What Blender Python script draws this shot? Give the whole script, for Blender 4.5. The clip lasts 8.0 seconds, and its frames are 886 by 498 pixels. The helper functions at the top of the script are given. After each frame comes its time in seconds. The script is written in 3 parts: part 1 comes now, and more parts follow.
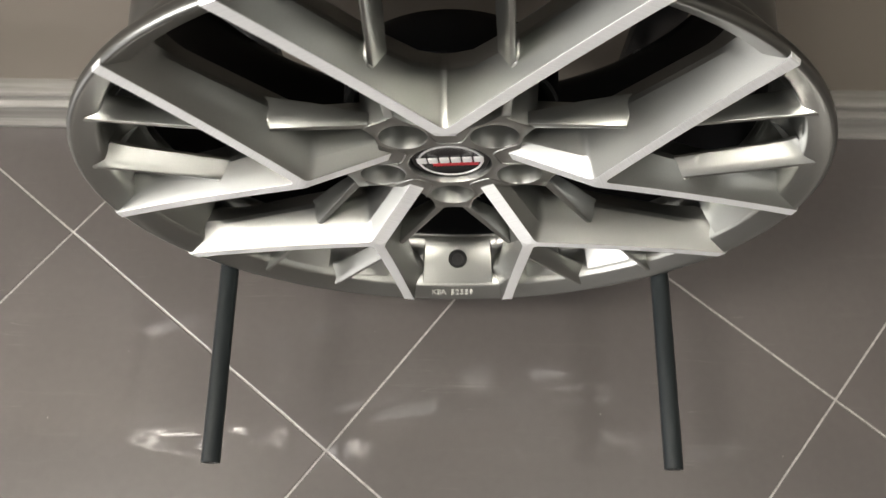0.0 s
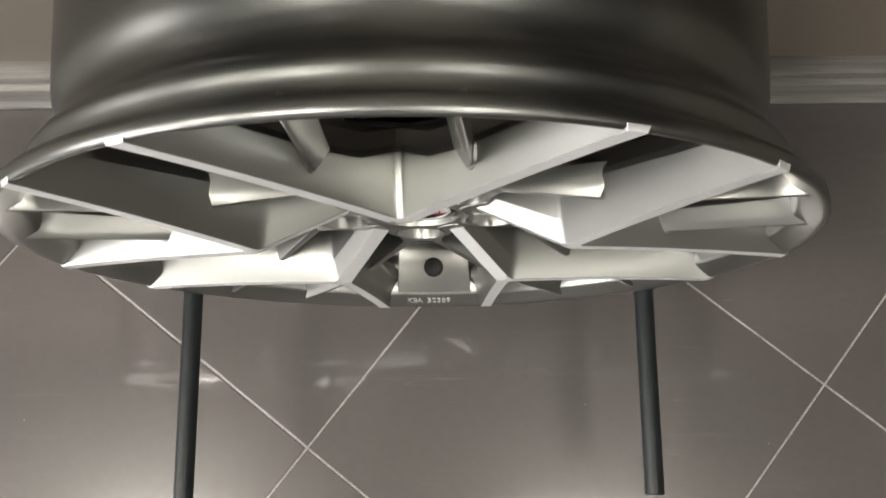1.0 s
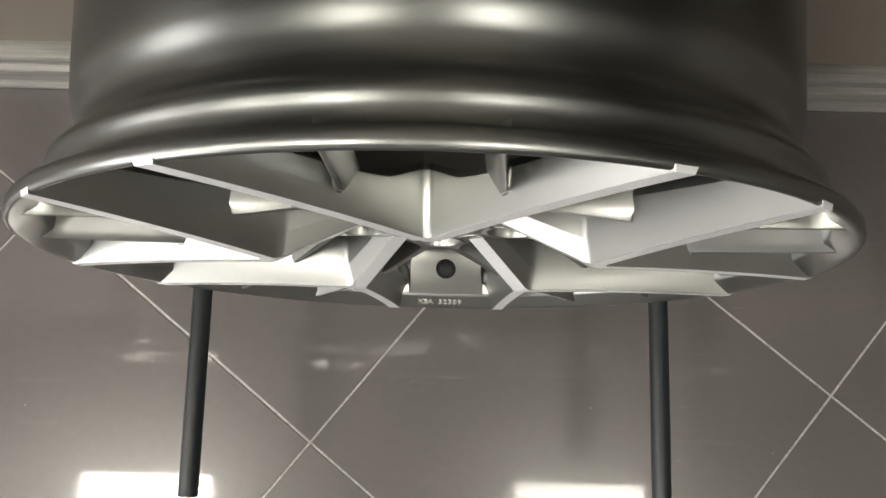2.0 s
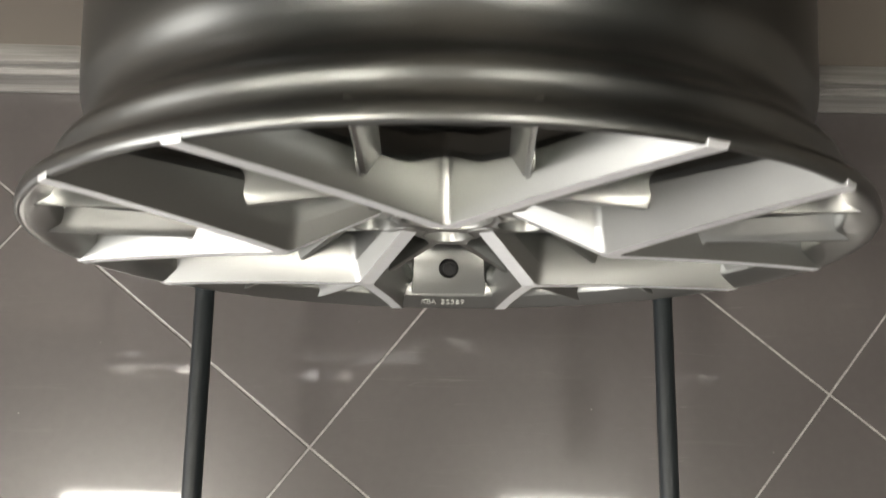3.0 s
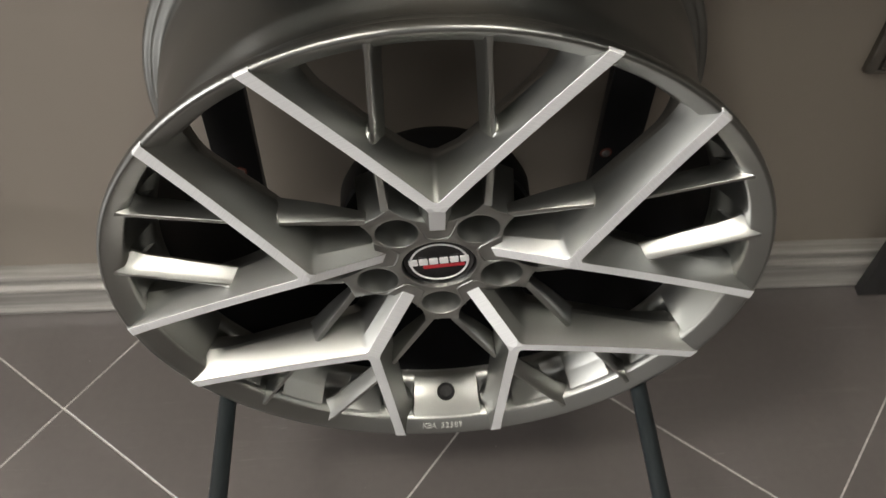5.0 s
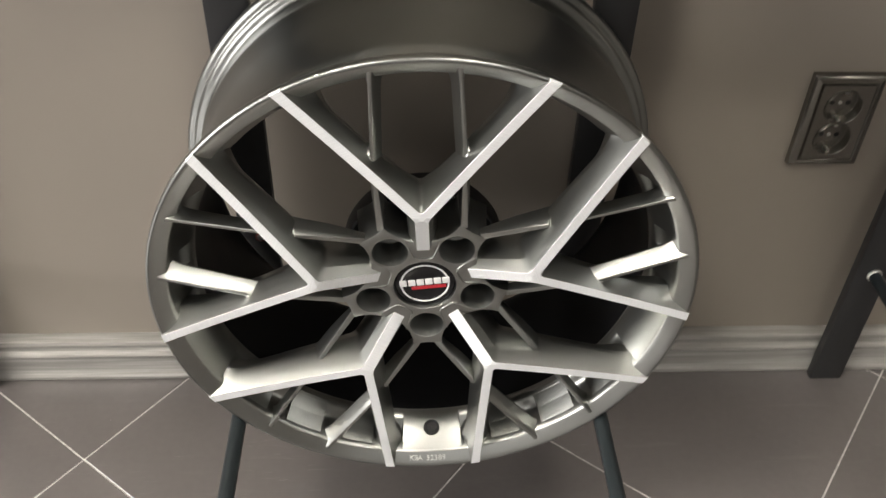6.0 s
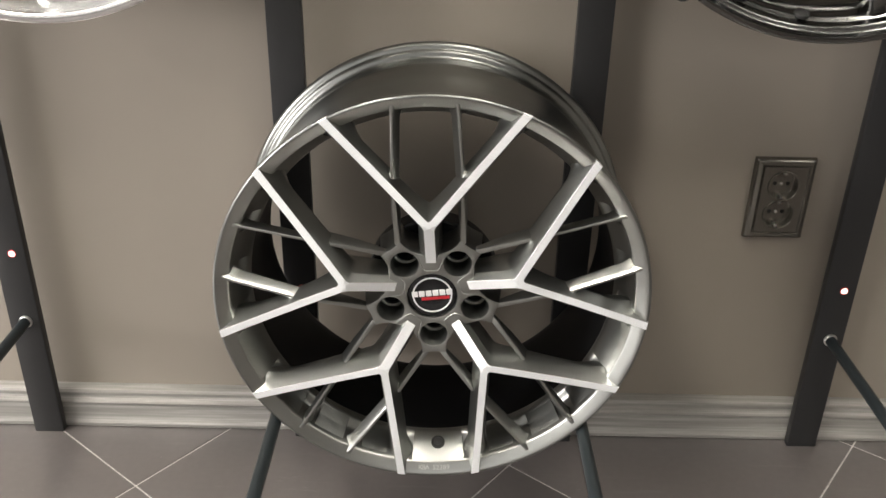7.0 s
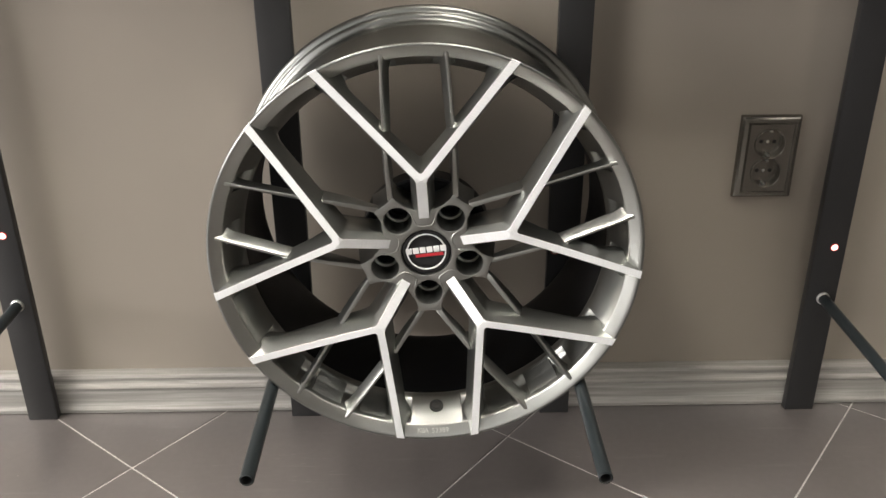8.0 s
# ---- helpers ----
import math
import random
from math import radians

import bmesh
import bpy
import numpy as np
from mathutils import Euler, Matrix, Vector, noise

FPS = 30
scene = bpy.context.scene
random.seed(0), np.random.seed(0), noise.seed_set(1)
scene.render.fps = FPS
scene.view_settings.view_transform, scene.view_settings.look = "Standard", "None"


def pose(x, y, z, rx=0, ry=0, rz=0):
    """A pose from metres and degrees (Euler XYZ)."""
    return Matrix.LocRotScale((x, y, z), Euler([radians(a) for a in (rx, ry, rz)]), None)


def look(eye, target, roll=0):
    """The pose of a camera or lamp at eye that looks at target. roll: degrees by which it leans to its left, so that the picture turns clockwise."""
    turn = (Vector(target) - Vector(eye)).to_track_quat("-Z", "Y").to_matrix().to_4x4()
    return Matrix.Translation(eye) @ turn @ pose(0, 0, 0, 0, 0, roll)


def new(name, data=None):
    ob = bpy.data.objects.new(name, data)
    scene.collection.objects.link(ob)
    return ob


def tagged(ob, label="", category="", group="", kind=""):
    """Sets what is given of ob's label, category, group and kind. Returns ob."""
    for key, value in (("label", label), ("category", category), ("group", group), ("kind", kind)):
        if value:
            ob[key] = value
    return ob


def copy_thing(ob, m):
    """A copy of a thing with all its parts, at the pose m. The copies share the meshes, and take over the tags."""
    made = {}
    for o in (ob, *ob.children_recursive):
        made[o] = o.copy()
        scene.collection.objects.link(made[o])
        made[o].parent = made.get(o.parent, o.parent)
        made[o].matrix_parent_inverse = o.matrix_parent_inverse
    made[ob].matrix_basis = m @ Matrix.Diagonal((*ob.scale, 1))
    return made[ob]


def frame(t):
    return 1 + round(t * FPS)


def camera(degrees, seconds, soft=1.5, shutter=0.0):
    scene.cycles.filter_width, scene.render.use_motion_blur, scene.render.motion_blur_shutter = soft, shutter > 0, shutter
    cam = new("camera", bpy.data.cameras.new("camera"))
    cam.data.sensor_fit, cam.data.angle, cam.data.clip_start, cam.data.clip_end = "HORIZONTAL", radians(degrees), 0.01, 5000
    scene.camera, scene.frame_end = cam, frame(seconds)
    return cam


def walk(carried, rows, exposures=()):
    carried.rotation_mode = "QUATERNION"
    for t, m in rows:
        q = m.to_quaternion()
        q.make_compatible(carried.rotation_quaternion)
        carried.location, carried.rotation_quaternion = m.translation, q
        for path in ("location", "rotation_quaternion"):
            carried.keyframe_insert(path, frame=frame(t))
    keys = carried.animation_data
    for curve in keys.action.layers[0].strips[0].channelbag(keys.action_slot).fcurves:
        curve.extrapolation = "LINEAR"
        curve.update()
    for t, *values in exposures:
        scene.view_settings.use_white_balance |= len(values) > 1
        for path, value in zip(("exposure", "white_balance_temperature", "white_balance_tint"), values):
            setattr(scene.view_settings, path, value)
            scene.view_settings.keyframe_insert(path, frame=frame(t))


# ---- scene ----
cam = camera(53.2, 8.0, shutter=0.5)
PATH = [
    (0, (0.0, -0.257, 0.982), (0.005, 0.434, -0.895), 1.2),
    (0.5, (0.02, -0.17, 0.981), (0.003, 0.298, -0.964), -2.3),
    (1, (0.024, -0.123, 0.979), (0.028, 0.296, -0.977), 0.1),
    (1.5, (0.017, -0.106, 0.979), (0.028, 0.283, -0.983), 2.6),
    (1.7, (0.011, -0.1, 0.977), (0.025, 0.262, -0.99), 3.8),
    (2.8, (-0.007, -0.094, 0.968), (0.031, 0.285, -0.995), 6.8),
    (3, (-0.015, -0.112, 0.967), (0.049, 0.289, -0.991), 10.0),
    (3.5, (-0.018, -0.156, 0.977), (0.055, 0.293, -0.971), 8.7),
    (4, (-0.027, -0.214, 0.981), (0.036, 0.462, -0.9), 4.8),
    (4.5, (-0.028, -0.289, 0.974), (0.04, 0.618, -0.807), 2.0),
    (4.7, (-0.025, -0.333, 0.968), (0.063, 0.717, -0.732), 2.1),
    (5.8, (-0.022, -0.564, 0.984), (0.075, 0.894, -0.381), 1.2),
    (6, (-0.016, -0.608, 0.979), (0.077, 0.914, -0.315), 1.9),
    (6.5, (0.01, -0.784, 0.95), (-0.003, 0.901, -0.127), -1.1),
    (7, (0.017, -0.902, 0.93), (0.019, 0.88, 0.023), 1.2),
    (7.5, (0.003, -0.954, 0.857), (0.02, 0.859, 0.014), 1.0),
    (8, (0.012, -0.942, 0.854), (0.039, 0.867, 0.002), -0.3),
]
EXPOSURE = [(0, 0.12), (0.5, 0.02), (1, -0.2), (3, -0.24), (3.5, -0.26), (4, -0.24), (4.7, -0.22), (5.8, 0.22), (6, 0.42), (6.5, 0.6), (7, 0.54), (8, 0.58)]
walk(cam, [(t, look(eye, target, roll)) for t, eye, target, roll in PATH], EXPOSURE)

# ---- plan (metres; x right, y towards the wall, z up) ----
WALL = 0.288          # face of the wall behind the display
POST = 0.2415          # front faces of the posts
CEIL = 3.05
ROOM_W, ROOM_E, ROOM_Y = -3.6, 3.2, -5.2
HUB = (0.0063, 0.0, 0.3932)   # wheel: axis through here, spoke faces in the plane y = 0
R_LIP = 0.2595
TURN = 2.6            # degrees by which the wheel is turned on its axis

# ---- world and light ----
world = bpy.data.worlds.new("world")
scene.world = world
world.use_nodes = True
world.node_tree.nodes["Background"].inputs[0].default_value = (0.8, 0.9, 1.0, 1)
world.node_tree.nodes["Background"].inputs[1].default_value = 0.05
PANEL = 52.0
day = new("window_daylight", bpy.data.lights.new("window_daylight", "AREA"))
day.data.shape, day.data.size, day.data.size_y, day.data.energy, day.data.color = "RECTANGLE", 3.5, 1.75, 186, (1.0, 0.96, 0.93)
day.matrix_basis = look((ROOM_W - 0.05, -1.8, 1.625), (0.0, -1.8, 1.625))
front = new("shop_front_daylight", bpy.data.lights.new("shop_front_daylight", "AREA"))
front.data.shape, front.data.size, front.data.size_y, front.data.energy, front.data.color = "RECTANGLE", 4.2, 1.1, 20, (1.0, 0.97, 0.93)
front.matrix_basis = look((-1.2, ROOM_Y - 0.05, 1.95), (-1.2, 0.0, 1.95))


# ---- materials ----
class Mat:
    """A node material in a few calls."""

    def __init__(self, name, rough=0.5, metal=0.0, color=(0.5, 0.5, 0.5)):
        self.m = bpy.data.materials.new(name)
        self.m.use_nodes = True
        self.t = self.m.node_tree
        self.b = self.t.nodes["Principled BSDF"]
        self.b.inputs["Roughness"].default_value = rough
        self.b.inputs["Metallic"].default_value = metal
        self.b.inputs["Base Color"].default_value = (*color, 1)

    def node(self, kind, **props):
        n = self.t.nodes.new(kind)
        for k, v in props.items():
            n.inputs[k].default_value = v
        return n

    def link(self, a, b):
        self.t.links.new(a, b)

    def coords(self, scale=(1, 1, 1), rot=0.0):
        c = self.t.nodes.new("ShaderNodeTexCoord")
        m = self.t.nodes.new("ShaderNodeMapping")
        m.inputs["Scale"].default_value = scale
        m.inputs["Rotation"].default_value = (0, 0, rot)
        self.link(c.outputs["Object"], m.inputs["Vector"])
        return m.outputs["Vector"]

    def noise(self, scale, detail=4.0, vec=None, rough=0.55):
        n = self.node("ShaderNodeTexNoise", Scale=scale, Detail=detail, Roughness=rough)
        self.link(vec if vec is not None else self.coords(), n.inputs["Vector"])
        return n.outputs["Fac"]

    def ramp(self, fac, stops):
        r = self.t.nodes.new("ShaderNodeValToRGB")
        while len(r.color_ramp.elements) < len(stops):
            r.color_ramp.elements.new(0.5)
        for e, (p, c) in zip(r.color_ramp.elements, stops):
            e.position = p
            e.color = (*c, 1) if len(c) == 3 else c
        self.link(fac, r.inputs["Fac"])
        return r.outputs["Color"]

    def span(self, fac, lo, hi, a=0.3, b=0.7):
        r = self.node("ShaderNodeMapRange")
        for k, v in (("From Min", a), ("From Max", b), ("To Min", lo), ("To Max", hi)):
            r.inputs[k].default_value = v
        self.link(fac, r.inputs["Value"])
        return r.outputs["Result"]

    def mix(self, fac, a, b, how="MIX"):
        n = self.t.nodes.new("ShaderNodeMixRGB")
        n.blend_type = how
        for k, v in (("Fac", fac), ("Color1", a), ("Color2", b)):
            if isinstance(v, (int, float)):
                n.inputs[k].default_value = v
            elif isinstance(v, tuple):
                n.inputs[k].default_value = (*v, 1)
            else:
                self.link(v, n.inputs[k])
        return n.outputs["Color"]

    def color(self, out):
        self.link(out, self.b.inputs["Base Color"])
        return self

    def rough(self, out):
        self.link(out, self.b.inputs["Roughness"])
        return self

    def bump(self, height, strength=0.2, dist=0.001):
        n = self.node("ShaderNodeBump", Strength=strength, Distance=dist)
        self.link(height, n.inputs["Height"])
        self.link(n.outputs["Normal"], self.b.inputs["Normal"])
        return self


def painted_wall(name, lo, hi):
    m = Mat(name, 0.75)
    big, fine = m.noise(1.3, 5), m.noise(420, 3)
    m.color(m.mix(0.08, m.ramp(big, [(0.3, lo), (0.7, hi)]), m.ramp(fine, [(0.3, lo), (0.7, hi)])))
    m.bump(fine, 0.12, 0.0006)
    return m.m


M_WALL = painted_wall("taupe_paint", (0.264, 0.232, 0.197), (0.288, 0.254, 0.217))
M_ROOM = painted_wall("room_paint", (0.185, 0.172, 0.158), (0.21, 0.196, 0.18))
M_CEIL = painted_wall("ceiling_paint", (0.20, 0.195, 0.19), (0.23, 0.225, 0.22))


def tile_material():
    m = Mat("porcelain_tile", 0.14)
    info = m.t.nodes.new("ShaderNodeObjectInfo")
    geo = m.t.nodes.new("ShaderNodeNewGeometry")
    n1, n2 = m.node("ShaderNodeTexNoise", Scale=5.0, Detail=6.0), m.node("ShaderNodeTexNoise", Scale=90.0, Detail=4.0)
    for n in (n1, n2):
        m.link(geo.outputs["Position"], n.inputs["Vector"])
    base = m.ramp(n1.outputs["Fac"], [(0.15, (0.092, 0.083, 0.081)), (0.85, (0.126, 0.114, 0.111))])
    base = m.mix(0.25, base, m.ramp(n2.outputs["Fac"], [(0.2, (0.066, 0.058, 0.055)), (0.8, (0.114, 0.101, 0.096))]))
    dust = m.node("ShaderNodeTexVoronoi", Scale=24.0)
    m.link(geo.outputs["Position"], dust.inputs["Vector"])
    base = m.mix(m.span(dust.outputs["Distance"], 0.45, 0.0, 0.010, 0.030), base, (0.5, 0.48, 0.45))
    smear = m.noise(1.0, 5, m.coords((5, 60, 5), 0.9))
    base = m.mix(m.span(smear, 0.0, 0.22, 0.62, 0.8), base, (0.2, 0.185, 0.175))
    # hair-thin scratches, in patches
    line = m.noise(1.0, 2, m.coords((2.2, 70, 2), -0.55))
    patch = m.span(n1.outputs["Fac"], 0.0, 0.14, 0.54, 0.66)
    ridge = m.node("ShaderNodeMath")
    ridge.operation = "COMPARE"
    ridge.inputs[1].default_value, ridge.inputs[2].default_value = 0.56, 0.0035
    m.link(line, ridge.inputs[0])
    both = m.node("ShaderNodeMath")
    both.operation = "MULTIPLY"
    m.link(ridge.outputs["Value"], both.inputs[0])
    m.link(patch, both.inputs[1])
    base = m.mix(both.outputs["Value"], base, (0.4, 0.38, 0.36))
    tone = m.span(info.outputs["Random"], 0.93, 1.07, 0, 1)
    m.color(m.mix(1.0, base, tone, "MULTIPLY"))
    m.b.inputs["Roughness"].default_value = 0.28
    m.b.inputs["Coat Weight"].default_value = 1.0
    m.link(m.span(smear, 0.030, 0.085, 0.4, 0.75), m.b.inputs["Coat Roughness"])
    return m.m


M_TILE = tile_material()
M_GROUT = Mat("grout", 0.8)
M_GROUT.color(M_GROUT.ramp(M_GROUT.noise(160), [(0.3, (0.30, 0.285, 0.275)), (0.7, (0.50, 0.48, 0.46))]))
M_GROUT = M_GROUT.m


def skirting_material():
    m = Mat("grey_wood_foil", 0.42)
    grain = m.noise(1.0, 7, m.coords((4.0, 110, 150)), 0.68)
    wide = m.noise(1.0, 3, m.coords((2.0, 40, 40)))
    c = m.ramp(grain, [(0.25, (0.12, 0.114, 0.106)), (0.5, (0.27, 0.26, 0.242)), (0.75, (0.50, 0.485, 0.46))])
    m.color(m.mix(0.35, c, m.ramp(wide, [(0.3, (0.17, 0.164, 0.156)), (0.7, (0.33, 0.32, 0.30))])))
    m.bump(grain, 0.15, 0.0005)
    return m.m


M_SKIRT = skirting_material()


def paint(name, color, rough, metal=0.0, fine=600, vary=0.12, bump=0.05, spec=0.5, coat=0.0):
    """A coat with a fine grain and broad unevenness."""
    m = Mat(name, rough, metal)
    g, w = m.noise(fine, 2), m.noise(9, 4)
    lo, hi = tuple(c * (1 - vary) for c in color), tuple(c * (1 + vary) for c in color)
    m.color(m.mix(0.4, m.ramp(w, [(0.3, lo), (0.7, hi)]), m.ramp(g, [(0.3, lo), (0.7, hi)])))
    m.rough(m.span(w, rough * 0.9, rough * 1.12))
    m.bump(g, bump, 0.0004)
    m.b.inputs["Specular IOR Level"].default_value = spec
    m.b.inputs["Coat Weight"].default_value = coat
    m.b.inputs["Coat Roughness"].default_value = 0.16
    return m.m


M_POST = paint("black_powder_coat", (0.029, 0.029, 0.030), 0.45, 0.0, 900, 0.15, 0.25, 0.3)
M_ROD = paint("black_tube", (0.015, 0.019, 0.021), 0.33, 0.0, 700, 0.15, 0.1, 0.3)
M_BORE = paint("dark_inside", (0.01, 0.01, 0.01), 0.7)
M_STEEL = paint("zinc_steel", (0.7, 0.7, 0.68), 0.28, 1.0, 300)
M_WHEEL = paint("graphite_silver_paint", (0.352, 0.359, 0.342), 0.35, 1.0, 900, 0.05, 0.06, 0.5, 0.5)
M_BARREL = paint("graphite_barrel_paint", (0.245, 0.252, 0.243), 0.31, 1.0, 900, 0.04, 0.0)
# letters share the rim's paint; the lighter tone stands for light on their relief
M_LETTER = paint("lit_letter_paint", (0.6, 0.6, 0.58), 0.4, 0.6)
M_INNER = paint("barrel_black_and_pocket_shade", (0.006, 0.0062, 0.007), 0.4, 0.0, 900, 0.08, 0.04, 0.2)
M_CAP = paint("gloss_black", (0.008, 0.008, 0.009), 0.12, 0.0, 300, 0.1, 0.0)
M_POLISH = paint("polished_aluminium", (0.86, 0.86, 0.85), 0.22, 1.0, 200, 0.02, 0.0)
M_BLACKCHROME = paint("black_chrome", (0.20, 0.20, 0.195), 0.20, 1.0, 200, 0.05, 0.0)
M_WHITE = paint("white_print", (0.75, 0.75, 0.75), 0.4)
M_RED = paint("red_print", (0.45, 0.02, 0.03), 0.4)
M_RUST = paint("reddish_washer", (0.35, 0.13, 0.10), 0.5)
M_RUBBER = paint("rubber", (0.02, 0.02, 0.02), 0.6)
M_SOCKET = paint("graphite_plastic", (0.19, 0.179, 0.158), 0.24, 0.85, 500)
M_HOLE = paint("black_hole", (0.004, 0.004, 0.004), 0.8)


def machined():
    """Faces turned on a lathe: bright, with fine lines round the axis that draw the gloss out across them."""
    m = Mat("machined_aluminium", 0.40, 0.4)
    c = m.t.nodes.new("ShaderNodeTexCoord")
    far = m.node("ShaderNodeVectorMath")
    far.operation = "LENGTH"
    flat = m.node("ShaderNodeVectorMath")
    flat.operation = "MULTIPLY"
    flat.inputs[1].default_value = (1, 0, 1)
    m.link(c.outputs["Object"], flat.inputs[0])
    m.link(flat.outputs["Vector"], far.inputs[0])
    line = m.node("ShaderNodeTexNoise", Scale=900.0, Detail=2.0)
    line.noise_dimensions = "1D"
    m.link(far.outputs["Value"], line.inputs["W"])
    g = line.outputs["Fac"]
    m.color(m.ramp(g, [(0.3, (0.85, 0.865, 0.88)), (0.7, (0.93, 0.945, 0.96))]))
    m.rough(m.span(m.noise(14), 0.37, 0.45))
    m.bump(g, 0.05, 0.0002)
    turn = m.t.nodes.new("ShaderNodeTangent")
    turn.direction_type, turn.axis = "RADIAL", "Y"
    m.link(turn.outputs["Tangent"], m.b.inputs["Tangent"])
    m.b.inputs["Anisotropic"].default_value = 0.5
    m.b.inputs["Anisotropic Rotation"].default_value = 0.25
    return m.m


M_FACE = machined()


def diffuser(name, strength):
    m = Mat(name, 0.5)
    m.b.inputs["Emission Color"].default_value = (1.0, 0.940, 0.838, 1)
    m.b.inputs["Emission Strength"].default_value = strength
    return m.m


M_GLOW, M_DIM, M_FAINT = diffuser("panel_diffuser", PANEL), diffuser("dim_panel_diffuser", PANEL * 0.52), diffuser("faint_panel_diffuser", PANEL * 0.26)


# ---- mesh helpers ----
def mesh_of(name, verts, faces, mats=(), which=None, smooth=False):
    me = bpy.data.meshes.new(name)
    me.from_pydata([tuple(v) for v in verts], [], faces)
    for m in mats:
        me.materials.append(m)
    if which:
        for p, k in zip(me.polygons, which):
            p.material_index = k
    me.update()
    bm = bmesh.new()
    bm.from_mesh(me)
    bmesh.ops.recalc_face_normals(bm, faces=bm.faces)
    bm.to_mesh(me)
    bm.free()
    if smooth:
        me.shade_smooth()
    return me


def bevelled(me, width, segments=2, angle=25):
    """Rounds a mesh's edges that are sharper than angle."""
    bm = bmesh.new()
    bm.from_mesh(me)
    sharp = [e for e in bm.edges if len(e.link_faces) == 2 and e.calc_face_angle(0) > radians(angle)]
    bmesh.ops.bevel(bm, geom=sharp, offset=width, segments=segments, profile=0.5, affect="EDGES", clamp_overlap=True)
    bm.to_mesh(me)
    bm.free()
    smooth_by_angle(me, 40)
    return me


def smooth_by_angle(me, angle=35):
    me.shade_smooth()
    bm = bmesh.new()
    bm.from_mesh(me)
    for e in bm.edges:
        e.smooth = not (len(e.link_faces) == 2 and e.calc_face_angle(0) > radians(angle))
    bm.to_mesh(me)
    bm.free()


def part(name, me, parent, m=None, label=""):
    ob = new(name, me)
    ob.parent = parent
    if m is not None:
        ob.matrix_basis = m
    return tagged(ob, label=label)


def box(x0, x1, y0, y1, z0, z1):
    v = [(x, y, z) for x in (x0, x1) for y in (y0, y1) for z in (z0, z1)]
    return v, [(0, 1, 3, 2), (4, 6, 7, 5), (0, 4, 5, 1), (2, 3, 7, 6), (0, 2, 6, 4), (1, 5, 7, 3)]


def box_mesh(name, dims, mat, bevel=0.0, segments=2):
    me = mesh_of(name, *box(*dims), [mat])
    return bevelled(me, bevel, segments) if bevel else me


def lathe(name, profile, mat, steps=96, closed=False, mats=None, which=None):
    """Turns (radius, y) pairs about the y axis."""
    n = len(profile)
    verts, faces, idx = [], [], []
    for s in range(steps):
        a = 2 * math.pi * s / steps
        verts += [(r * math.cos(a), y, r * math.sin(a)) for r, y in profile]
    for s in range(steps):
        a, b = s * n, (s + 1) % steps * n
        for k in range(n if closed else n - 1):
            j = (k + 1) % n
            faces.append((a + k, a + j, b + j, b + k))
            idx.append(which[k] if which else 0)
    me = mesh_of(name, verts, faces, mats or [mat], idx)
    smooth_by_angle(me, 38)
    return me


def rod_mesh(name, radius, length, wall, mat, inside, steps=24):
    """An open tube along -y from the origin, with a rounded rim."""
    c = min(0.0012, wall * 0.4)
    prof = [(radius, 0), (radius, -length + c), (radius - c, -length), (radius - wall, -length), (radius - wall, -length + 0.06), (0.0002, -length + 0.06)]
    return lathe(name, prof, mat, steps, mats=[mat, inside], which=[0, 0, 0, 1, 1])


def structure(name, me, label=""):
    return tagged(new(name, me), label=label, kind="structure")


# ---- the room ----
structure("wall_north", box_mesh("wall_north", (ROOM_W, ROOM_E, WALL, WALL + 0.15, 0, CEIL), M_WALL), "taupe painted wall behind the wheel display")
def pierced_wall(name, along, d0, d1, e0, e1, a0, a1, z0, z1):
    """A wall with an opening from a0 to a1 and z0 to z1. along: "x" or "y", the way in which it runs, from e0 to e1."""
    v, fc = [], []
    for p, q, lo, hi in ((e0, a0, 0, CEIL), (a1, e1, 0, CEIL), (a0, a1, 0, z0), (a0, a1, z1, CEIL)):
        bv, bf = box(p, q, d0, d1, lo, hi) if along == "x" else box(d0, d1, p, q, lo, hi)
        fc += [tuple(i + len(v) for i in f) for f in bf]
        v += bv
    return mesh_of(name, v, fc, [M_ROOM])


structure("wall_west", pierced_wall("wall_west", "y", ROOM_W - 0.15, ROOM_W, ROOM_Y - 0.15, WALL + 0.15, -3.55, -0.05, 0.75, 2.5), "plain light painted wall with a window opening")
structure("wall_south", pierced_wall("wall_south", "x", ROOM_Y - 0.15, ROOM_Y, ROOM_W, ROOM_E, -3.3, 0.9, 1.4, 2.5), "plain light painted wall with a wide shop window")
structure("wall_east", box_mesh("wall_east", (ROOM_E, ROOM_E + 0.15, ROOM_Y - 0.15, WALL + 0.15, 0, CEIL), M_ROOM), "plain light painted wall")
structure("ceiling", box_mesh("ceiling", (ROOM_W - 0.15, ROOM_E + 0.15, ROOM_Y - 0.15, WALL + 0.15, CEIL, CEIL + 0.1), M_CEIL), "dark grey ceiling")


# ---- ceiling lights ----
def ceiling_light(glow):
    thing = tagged(new("ceiling_light"), "square white LED panel set in the ceiling", "ceiling light", "ceiling lights")
    f, h = 0.2975, 0.285
    v, fc = [], []
    for s, z in ((f, 0), (f, -0.012), (h, -0.012), (h, 0)):
        v += [(-s, -s, z), (s, -s, z), (s, s, z), (-s, s, z)]
    for k in range(4):
        for c in range(4):
            a, b = k * 4, (k + 1) % 4 * 4
            fc.append((a + c, a + (c + 1) % 4, b + (c + 1) % 4, b + c))
    part("frame", mesh_of("light_frame", v, fc, [M_WHITE]), thing)
    part("diffuser", mesh_of("light_diffuser", *box(-h, h, -h, h, -0.009, -0.001), [glow]), thing, label="glowing white diffuser")
    return thing


